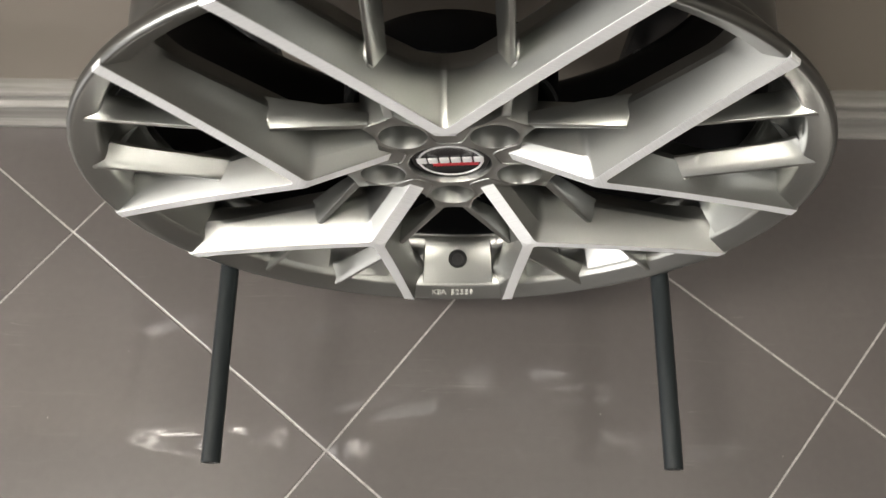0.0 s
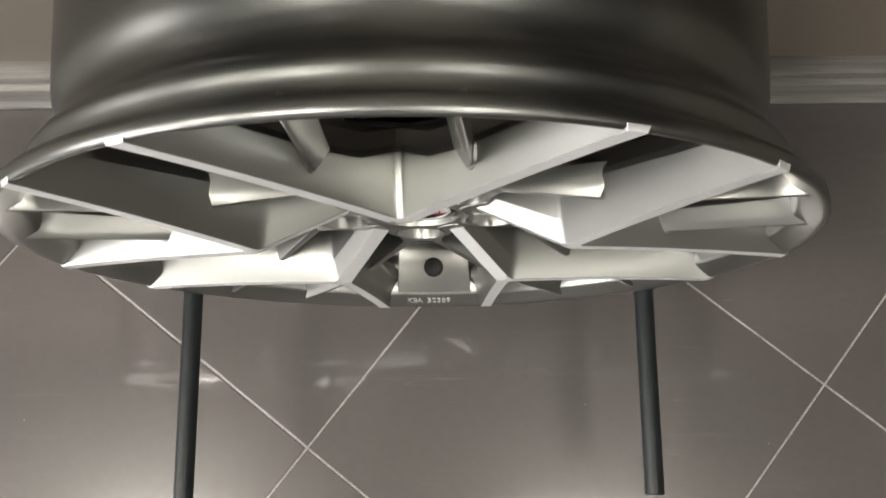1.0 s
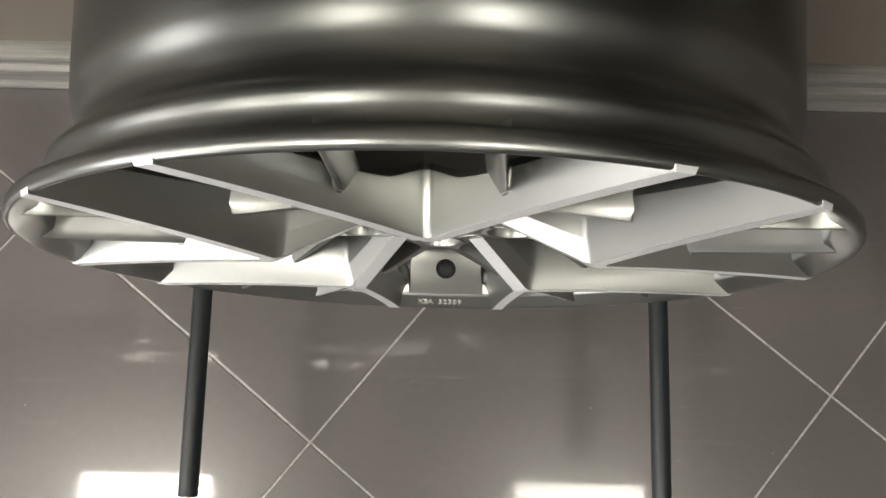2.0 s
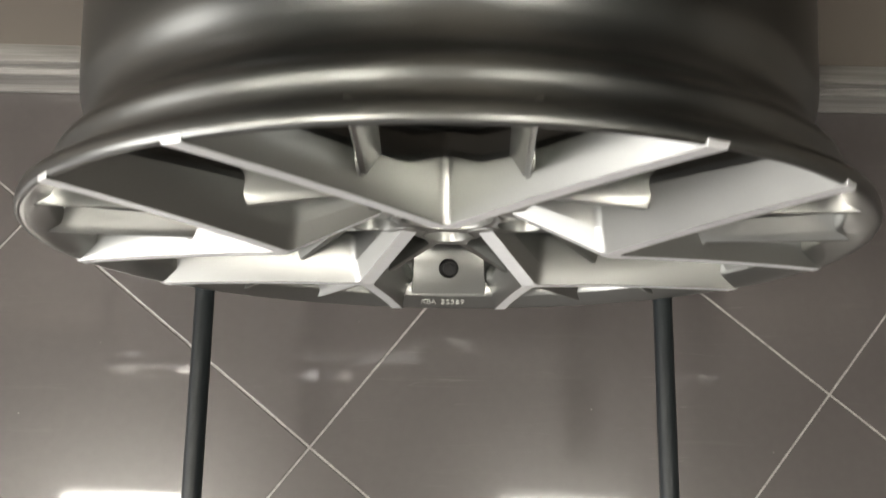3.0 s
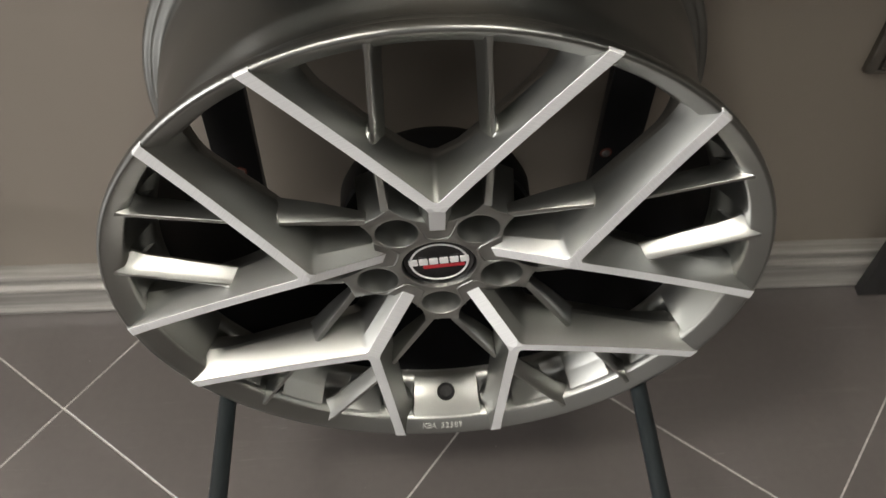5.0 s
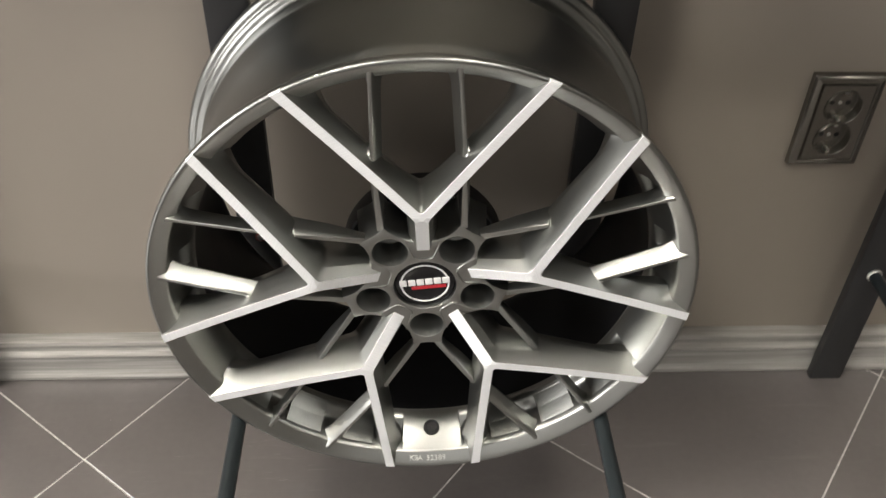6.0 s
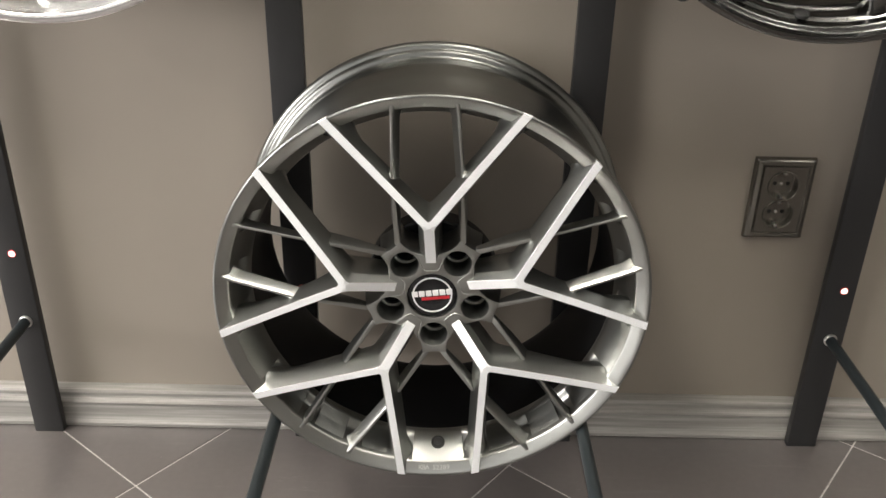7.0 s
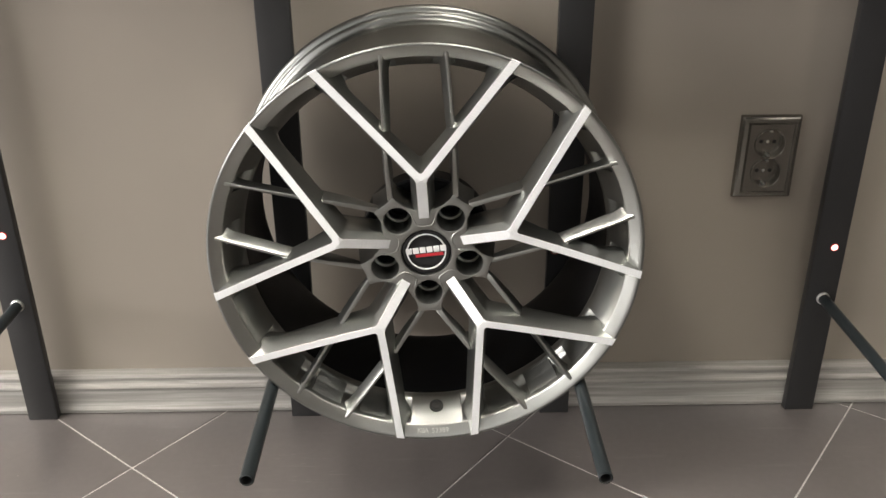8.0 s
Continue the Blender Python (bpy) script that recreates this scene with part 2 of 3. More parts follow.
# (-2.85, -0.68) and the faint panels are unseen, added for fill and reflections
for glow, places in ((M_GLOW, [(-1.23, -0.68), (-2.85, -0.68)]), (M_DIM, [(0.67, -0.68)]), (M_FAINT, [(2.15, -1.60), (0.67, -2.45)])):
    first_light = ceiling_light(glow)
    first_light.matrix_basis = pose(*places[0], CEIL)
    for lx, ly in places[1:]:
        copy_thing(first_light, pose(lx, ly, CEIL))


# ---- posts with their tubes ----
POSTS = [-0.6155, -0.1925, 0.2080, 0.6080]
W_POST = 0.0465


def display_post(x, rods, screws=()):
    thing = tagged(new("display_post"), "matt black flat steel upright with tubular wheel arms against the wall", "display post", "display posts")
    thing.matrix_basis = pose(x, 0, 0)
    part("upright", box_mesh("upright", (-W_POST / 2, W_POST / 2, POST, POST + 0.0145, 0, 2.3), M_POST, 0.0018), thing)
    for z in (1.0, 1.6, 2.2):
        part("wall_bracket", box_mesh("wall_bracket", (-0.012, 0.012, POST + 0.0145, WALL, z - 0.02, z + 0.02), M_POST, 0.001), thing)
    for dx, z in screws:
        screw = part("screw", lathe("screw", [(0.0042, 0.0), (0.0046, -0.0008), (0.0040, -0.0022), (0.0016, -0.0027), (0.0014, -0.0012), (0.00005, -0.0010)], M_STEEL, 18), thing, pose(dx, POST, z), "bright pan-head screw")
        part("washer", lathe("washer", [(0.0040, 0.0), (0.0064, 0.0), (0.0064, -0.0006), (0.0058, -0.0009), (0.0040, -0.0009)], M_RUST, 18), screw, None, "reddish washer")
    for dx, z in rods:
        arm = part("arm", rod_mesh("arm", 0.0082, 0.4120, 0.0018, M_ROD, M_BORE), thing, pose(dx, POST, z), "black steel tube open at its end")
        part("collar", lathe("collar", [(0.0080, 0.0), (0.0102, 0.0), (0.0100, -0.0022), (0.0092, -0.0034), (0.0080, -0.0038)], M_STEEL, 20), arm, None, "bare steel weld ring")
    return thing


posts = [
    display_post(POSTS[0], [(0.002, 0.2100), (0.0, 0.795)]),
    display_post(POSTS[1], [(-0.0005, 0.2130), (0.0, 0.795)], [(0.0025, 0.278)]),
    display_post(POSTS[2], [(-0.006, 0.2085), (0.0, 0.795)], [(-0.0125, 0.292)]),
    display_post(POSTS[3], [(0.003, 0.2060), (0.0, 0.795)]),
]


# ---- skirting board ----
SKIRT = [(0.0, 0.0), (0.029, 0.0), (0.031, 0.002), (0.031, 0.0075), (0.0285, 0.0110), (0.0270, 0.0145), (0.0265, 0.0420), (0.0280, 0.0440), (0.0285, 0.0465),
         (0.0270, 0.0490), (0.0215, 0.0515), (0.0200, 0.0545), (0.0205, 0.0605), (0.0185, 0.0645), (0.0150, 0.0660), (0.0, 0.0660)]


def baseboard(x0, x1):
    n = len(SKIRT)
    v = [(x, WALL - d, z) for x in (x0, x1) for d, z in SKIRT]
    fc = [(k, (k + 1) % n, n + (k + 1) % n, n + k) for k in range(n)] + [tuple(range(n)), tuple(range(2 * n - 1, n - 1, -1))]
    me = mesh_of("baseboard", v, fc, [M_SKIRT])
    smooth_by_angle(me, 30)
    return tagged(new("baseboard", me), "grey wood-grain moulded skirting along the wall", kind="structure")


baseboard(ROOM_W, ROOM_E)


# ---- the alloy wheel ----
BARREL = [  # (radius, y), round the section of the rim: inner side from the front, then back along the outside
    (0.2575, 0.0010), (0.2555, 0.0012), (0.2500, 0.0048), (0.2436, 0.0092), (0.2424, 0.0102), (0.2414, 0.0122), (0.2402, 0.0170), (0.2392, 0.0300),
    (0.2372, 0.0385), (0.2320, 0.0425), (0.2272, 0.0455), (0.2255, 0.0490), (0.2245, 0.0535), (0.2248, 0.0555), (0.2240, 0.0580), (0.2235, 0.0680),
    (0.2235, 0.1300), (0.2240, 0.1550), (0.2255, 0.1900), (0.2285, 0.2140), (0.2370, 0.2245), (0.2510, 0.2295), (0.2570, 0.2325), (0.2598, 0.2310),
    (0.2604, 0.2260), (0.2590, 0.2215), (0.2555, 0.2195), (0.2520, 0.2190), (0.2512, 0.2160), (0.2490, 0.2140), (0.2440, 0.2130), (0.2416, 0.2090), (0.2413, 0.1950),
    (0.2425, 0.1880), (0.2400, 0.1800), (0.2362, 0.1580), (0.2350, 0.1300), (0.2338, 0.1000), (0.2328, 0.0800), (0.2314, 0.0740), (0.2288, 0.0665), (0.2278, 0.0615), (0.2276, 0.0550), (0.2290, 0.0490), (0.2335, 0.0440),
    (0.2392, 0.0400), (0.2424, 0.0355), (0.2430, 0.0310), (0.2414, 0.0260), (0.2412, 0.0205), (0.2430, 0.0165), (0.2490, 0.0135), (0.2570, 0.0120), (0.2592, 0.0098), (0.2597, 0.0060), (0.2592, 0.0025),
]


def soften(profile, times=1):
    """Rounds a closed profile by cutting its corners."""
    for _ in range(times):
        out = []
        for (r0, y0), (r1, y1) in zip(profile, profile[1:] + profile[:1]):
            out += [(0.75 * r0 + 0.25 * r1, 0.75 * y0 + 0.25 * y1), (0.25 * r0 + 0.75 * r1, 0.25 * y0 + 0.75 * y1)]
        profile = out
    return profile


def meet(p, d, q, e):
    """Where two lines in the plane cross."""
    c = d[0] * e[1] - d[1] * e[0]
    s = ((q[0] - p[0]) * e[1] - (q[1] - p[1]) * e[0]) / c
    return (p[0] + s * d[0], p[1] + s * d[1])


def on_circle(p, d, r):
    b = p[0] * d[0] + p[1] * d[1]
    s = -b + math.sqrt(b * b - (p[0] ** 2 + p[1] ** 2 - r * r))
    return (p[0] + s * d[0], p[1] + s * d[1])


JUNCTION, TIP_R, TIP_A = 0.1045, 0.2585, radians(25.2)


STATIONS = [0.0, 0.2, 0.4, 0.6, 0.74, 0.80, 0.85, 0.89, 0.92, 0.95, 0.975, 1.0]


def y_outline(w_stem, outer, inner, stem_r, tip_r, flare=0.0, fillet=0.0, start=0.9):
    """Corners of a Y with its stem along +z: stem end, right arm out and back, left arm out and back. outer and inner: how far the arm reaches from its middle line, away from the fork and into it. flare widens the arms towards their tips on the outside, fillet on the inside."""
    tip = (TIP_R * math.sin(TIP_A), TIP_R * math.cos(TIP_A))
    d = Vector((tip[0], tip[1] - JUNCTION)).normalized()
    n = Vector((d[1], -d[0]))  # outwards, to the lower right
    lo = (n[0] * outer, JUNCTION + n[1] * outer)
    hi = (-n[0] * inner, JUNCTION - n[1] * inner)
    jr = Vector(meet((w_stem / 2, 0), (0, 1), lo, d))
    crotch = Vector(meet((0, 0), (0, 1), hi, d))
    out_tip, in_tip = Vector(on_circle(lo, d, tip_r)), Vector(on_circle(hi, d, tip_r))
    out, back = [], []
    for f in STATIONS:
        bend = max(0.0, (f - start) / (1 - start)) ** 1.6
        for line, p in ((out, jr.lerp(out_tip, f) + n * bend * flare), (back, crotch.lerp(in_tip, f) - n * bend * fillet)):
            line.append(p * min(1.0, tip_r / p.length))
    right = [tuple(p) for p in out] + [tuple(p) for p in reversed(back)]
    left = [(-x, z) for x, z in reversed(right)][1:]
    return [(-w_stem / 2, stem_r), (w_stem / 2, stem_r)] + right + left


Y_LEVELS = [  # depth, depth at the stem's end, width of the stem, outer and inner reach of the arm, radius of the stem's end and of the tips, widening of the tips outside and inside and where it begins
    (0.0000, 0.0300, 0.0122, 0.0046, 0.0046, 0.0370, 0.2586, 0.0004, 0.0004, 0.85),
    (0.0034, 0.0325, 0.0149, 0.0060, 0.0055, 0.0366, 0.2594, 0.0, 0.0, 0.90),
    (0.0125, 0.0395, 0.0222, 0.0096, 0.0080, 0.0356, 0.2480, 0.0, 0.0, 0.90),
    (0.0195, 0.0450, 0.0276, 0.0124, 0.0098, 0.0350, 0.2404, 0.0006, 0.0016, 0.80),
    (0.0235, 0.0530, 0.0284, 0.0122, 0.0094, 0.0340, 0.2396, 0.0040, 0.0050, 0.80),
    (0.0300, 0.0600, 0.0284, 0.0092, 0.0070, 0.0335, 0.2380, 0.0085, 0.0085, 0.78),
    (0.0370, 0.0680, 0.0270, 0.0050, 0.0040, 0.0330, 0.2300, 0.0085, 0.0085, 0.78),
]


def y_spoke():
    lines = [y_outline(*row[2:]) for row in Y_LEVELS]
    k, c = len(lines[0]), len(STATIONS)
    v = []
    for (deep, end, *_), line in zip(Y_LEVELS, lines):
        ys = [deep - 0.0048 * (1 - f) ** 2 * max(0.0, 1 - deep / 0.0195) for f in STATIONS]
        low = 0.0120 if deep > 0.015 else 0.0  # the arms grow deeper towards the fork
        out = [h + low * (1 - f) for h, f in zip(ys, STATIONS)]
        back = [h + low * max(0.0, 1 - f / 0.25) for h, f in zip(ys, STATIONS)]
        y = [end, end] + out + back[::-1] + back[1:] + out[::-1]
        v += [(x, h, z) for (x, z), h in zip(line, y)]
    jr, cr, jl = 2, 1 + 2 * c, k - 1
    caps = [(0, 1, jr, jl), (jr, cr, jl)]
    for i in range(c - 1):
        caps.append((jr + i, jr + i + 1, cr - i - 1, cr - i))
        caps.append((cr + i, cr + i + 1, jl - i - 1, jl - i))
    last = (len(lines) - 1) * k
    faces = caps + [tuple(reversed([i + last for i in f])) for f in caps]
    faces += [(r + i, r + (i + 1) % k, r + k + (i + 1) % k, r + k + i) for r in range(0, last, k) for i in range(k)]
    which = [0 if i < len(caps) else 1 for i in range(len(faces))]
    me = mesh_of("spoke", v, faces, [M_FACE, M_WHEEL], which)
    # round the upright edges of the fork before the edges of the face
    bm = bmesh.new()
    bm.from_mesh(me)
    bm.verts.ensure_lookup_table()
    corner = {i + r for i in (jr, cr, jl) for r in range(0, last + k, k)}
    upright = [e for e in bm.edges if e.verts[0].index in corner and e.verts[1].index in corner and abs(e.verts[0].index - e.verts[1].index) == k]
    bmesh.ops.bevel(bm, geom=upright, offset=0.0042, segments=4, profile=0.5, affect="EDGES", clamp_overlap=True, material=1)
    bm.to_mesh(me)
    bm.free()
    bevelled(me, 0.0007, 2, 34)
    smooth_by_angle(me, 11)
    for p in me.polygons:
        tip = math.hypot(p.center.x, p.center.z) > 0.2584
        p.material_index = 0 if tip or p.normal.y < -0.8 and p.center.y < (0.032 if p.center.z < 0.11 else 0.002) else 1
    return me


def rib(side, ridge, levels, stations, deep, narrow=1.0):
    """A blade with flat sides. ridge: (along, across, y, thickness) at its two ends; levels: (share of the depth, radius of the end, spread outwards, spread inwards, flare at the end)."""
    (z0, x0, y0, t0), (z1, x1, y1, t1) = ridge
    v, n, m = [], len(stations), len(levels)
    for share, end, outer, inner, flare in levels:
        row, far = [], math.sqrt(end ** 2 - x1 ** 2)
        for f in stations:
            z = z0 + (far - z0) * f
            g = (z - z0) / (z1 - z0)
            x, y, t = x0 + (x1 - x0) * g, y0 + (y1 - y0) * g, (t0 + (t1 - t0) * g) / 2
            y += share * (deep - y)
            bend = flare * max(0.0, (f - 0.86) / 0.14) ** 2
            k = narrow + (1 - narrow) * min(1.0, g * 2)
            row.append((y, z, x + t + outer * k + bend, x - t - inner * k - bend))
        v += [(side * o, y, z) for y, z, o, _ in row] + [(side * i, y, z) for y, z, _, i in row]
    faces = [(i, i + 1, n + i + 1, n + i) for i in range(n - 1)]
    low = (m - 1) * 2 * n
    faces += [(low + i, low + n + i, low + n + i + 1, low + i + 1) for i in range(n - 1)]
    for j in range(m - 1):
        a, b = 2 * n * j, 2 * n * (j + 1)
        for o in (0, n):
            faces += [(a + o + i, a + o + i + 1, b + o + i + 1, b + o + i) for i in range(n - 1)]
        for i in (0, n - 1):
            faces.append((a + i, a + n + i, b + n + i, b + i))
    me = mesh_of("thin_spoke", v, faces, [M_WHEEL])
    bevelled(me, 0.0008, 2, 40)
    smooth_by_angle(me, 22)
    return me


def bead(path, radius, k=8):
    """Vertices and faces of a round bead along a path, thinner at its ends."""
    pts = [Vector(p) for p in path]
    pts = [p.lerp(q, f) for p, q in zip(pts, pts[1:]) for f in (0.0, 0.34, 0.67)] + [pts[-1]]
    for _ in range(3):
        pts = [pts[0]] + [(a + b * 2 + c) / 4 for a, b, c in zip(pts, pts[1:], pts[2:])] + [pts[-1]]
    v, n = [], len(pts)
    for i, p in enumerate(pts):
        d = (pts[min(i + 1, n - 1)] - pts[max(i - 1, 0)]).normalized()
        e = d.orthogonal().normalized()
        g = d.cross(e)
        r = radius * min(1.0, 0.35 + 2.5 * min(i, n - 1 - i) / n)
        v += [p + (e * math.cos(2 * math.pi * j / k) + g * math.sin(2 * math.pi * j / k)) * r for j in range(k)]
    fc = [(i * k + j, i * k + (j + 1) % k, i * k + k + (j + 1) % k, i * k + k + j) for i in range(n - 1) for j in range(k)]
    return v, fc + [tuple(range(k)), tuple(range(n * k - 1, n * k - k - 1, -1))]


def thin_spoke(side):
    """The slim rib from under the arm of the Y to the rim; it leans towards the middle of the Y."""
    levels = [(0.0, 0.2530, 0.0, 0.0, 0.0012), (0.33, 0.2480, 0.0003, 0.0028, 0.0018), (0.62, 0.2430, 0.0006, 0.0050, 0.0022), (0.85, 0.2406, 0.0008, 0.0068, 0.0026), (1.0, 0.2400, 0.0006, 0.0066, 0.0030)]
    me = rib(side, ((0.1420, 0.0405, 0.0098, 0.0030), (0.2510, 0.0356, 0.0046, 0.0030)), levels, [0.0, 0.3, 0.6, 0.8, 0.86, 0.9, 0.94, 0.97, 1.0], 0.0235)
    # the rounded seam where the rib runs into the arm
    path = [(0.0388, 0.0090, 0.1590), (0.0402, 0.0086, 0.1606), (0.0418, 0.0094, 0.1640), (0.0422, 0.0130, 0.1668), (0.0424, 0.0205, 0.1705)]
    seam = mesh_of("seam", *bead([(side * x, y, z) for x, y, z in path], 0.0019), [M_WHEEL], None, True)
    bm = bmesh.new()
    bm.from_mesh(me)
    bm.from_mesh(seam)
    bm.to_mesh(me)
    bm.free()
    bpy.data.meshes.remove(seam)
    return me


def inner_rib(side):
    """The slim rib from the bolt pad to the arm of the Y."""
    levels = [(0.0, 0.1400, 0.0, 0.0, 0.0), (0.4, 0.1430, 0.0012, 0.0012, 0.0), (1.0, 0.1480, 0.0030, 0.0030, 0.0)]
    return rib(side, ((0.0700, 0.0388, 0.0262, 0.0066), (0.1340, 0.0392, 0.0136, 0.0042)), levels, [0.0, 0.25, 0.5, 0.75, 1.0], 0.0355, 0.0)


BOLT_R, BOLT_HOLE = 0.0540, 0.0168


def hub_mesh():
    """The hub's front plate: five bolt pads with pockets, and a seat for the cap."""
    outline = []
    for k in range(5):
        a = radians(126 + 72 * k)
        for u, s in ((0.044, -0.0305), (0.0540, -0.0232), (0.0640, -0.0172), (0.0740, -0.0150), (0.0810, -0.0150), (0.0800, -0.0060), (0.0795, 0.0), (0.0800, 0.0060), (0.0810, 0.0150), (0.0740, 0.0150), (0.0640, 0.0172), (0.0540, 0.0232), (0.044, 0.0305)):
            outline.append((u * math.cos(a) - s * math.sin(a), u * math.sin(a) + s * math.cos(a)))
    bm = bmesh.new()

    def ring(points, y):
        vs = [bm.verts.new((x, y, z)) for x, z in points]
        return vs, [bm.edges.new((vs[i], vs[(i + 1) % len(vs)])) for i in range(len(vs))]

    def circle(cx, cz, r, n):
        return [(cx + r * math.cos(2 * math.pi * i / n), cz + r * math.sin(2 * math.pi * i / n)) for i in range(n)]

    def band(a, b):
        for i in range(len(a)):
            bm.faces.new((a[i], a[(i + 1) % len(a)], b[(i + 1) % len(b)], b[i]))

    front = 0.0255
    out, e_all = ring(outline, front)
    e_all = list(e_all)
    back, _ = ring([(x * 1.06, z * 1.06) for x, z in outline], 0.072)
    band(out, back)
    holes = [circle(0, 0, 0.0305, 40)] + [circle(BOLT_R * math.cos(radians(126 + 72 * k)), BOLT_R * math.sin(radians(126 + 72 * k)), BOLT_HOLE, 28) for k in range(5)]
    for h, pts in enumerate(holes):
        lip, e = ring(pts, front)
        e_all += e
        cx, cz = sum(p[0] for p in pts) / len(pts), sum(p[1] for p in pts) / len(pts)
        steps = [(1.0, 0.050), (0.6, 0.058)] if h == 0 else [(0.98, 0.0600), (0.80, 0.0620), (0.77, 0.0660), (0.58, 0.0700), (0.55, 0.0780)]
        last = lip
        for s, y in steps:
            nxt, _ = ring([(cx + (x - cx) * s, cz + (z - cz) * s) for x, z in pts], y)
            band(last, nxt)
            last = nxt
        if h == 0:
            bm.faces.new(last)
    bmesh.ops.triangle_fill(bm, use_beauty=True, edges=e_all)
    bmesh.ops.recalc_face_normals(bm, faces=bm.faces)
    me = bpy.data.meshes.new("hub")
    bm.to_mesh(me)
    bm.free()
    me.materials.append(M_WHEEL)
    me.materials.append(M_INNER)
    bevelled(me, 0.0011, 2, 30)
    # blacken the bolt pockets' floors: shade deep in the holes, put into colour
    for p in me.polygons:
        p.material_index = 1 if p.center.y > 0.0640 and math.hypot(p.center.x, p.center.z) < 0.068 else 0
    return me


def about_axis(deg, extra=None):
    m = Matrix.Rotation(-radians(deg), 4, "Y")
    return m @ extra if extra is not None else m


def text_mesh(name, text, size, depth, mat):
    cu = bpy.data.curves.new(name, "FONT")
    cu.body, cu.size, cu.extrude, cu.align_x, cu.align_y = text, size, depth, "CENTER", "CENTER"
    ob = new(name, cu)
    me = bpy.data.meshes.new_from_object(ob.evaluated_get(bpy.context.evaluated_depsgraph_get()))
    bpy.data.objects.remove(ob)
    me.materials.clear()
    me.materials.append(mat)
    return me


CRISP_PAD = [(0.2428, 0.0100), (0.2344, 0.0325), (0.2340, 0.0332), (0.2256, 0.0488), (0.2250, 0.0500), (0.2247, 0.0530), (0.2262, 0.0545), (0.2300, 0.0460), (0.2388, 0.0340), (0.2406, 0.0200)]
ROUND_PAD = [(0.2428, 0.0100), (0.2405, 0.0140), (0.2370, 0.0200), (0.2325, 0.0285), (0.2288, 0.0365), (0.2263, 0.0440), (0.2252, 0.0490), (0.2246, 0.0530), (0.2262, 0.0545), (0.2300, 0.0460), (0.2388, 0.0340), (0.2406, 0.0200)]


def rim_pad(half, ring):
    """A raised block on the inner side of the rim, spanning twice half degrees; ring is its section."""
    steps, span, n = 12, radians(half), len(ring)
    pts = [(r * math.cos(a), y, r * math.sin(a)) for a in [span * (2 * i / steps - 1) for i in range(steps + 1)] for r, y in ring]
    fc = [(i * n + k, i * n + (k + 1) % n, i * n + n + (k + 1) % n, i * n + n + k) for i in range(steps) for k in range(n)]
    fc += [tuple(range(n)), tuple(range(steps * n, steps * n + n))]
    me = mesh_of("rim_pad", pts, fc, [M_WHEEL])
    bevelled(me, 0.0008, 2, 40)
    smooth_by_angle(me, 16)
    return me


def stem_lip():
    """The raised edge of the hub round the end of a spoke's stem."""
    path = [(-0.0172, 0.0600), (-0.0140, 0.0480), (-0.0100, 0.0375), (-0.0080, 0.0352), (0.0, 0.0346), (0.0080, 0.0352), (0.0100, 0.0375), (0.0140, 0.0480), (0.0172, 0.0600)]
    return mesh_of("stem_lip", *bead([(x, 0.0256, z) for x, z in path], 0.0011), [M_WHEEL], None, True)


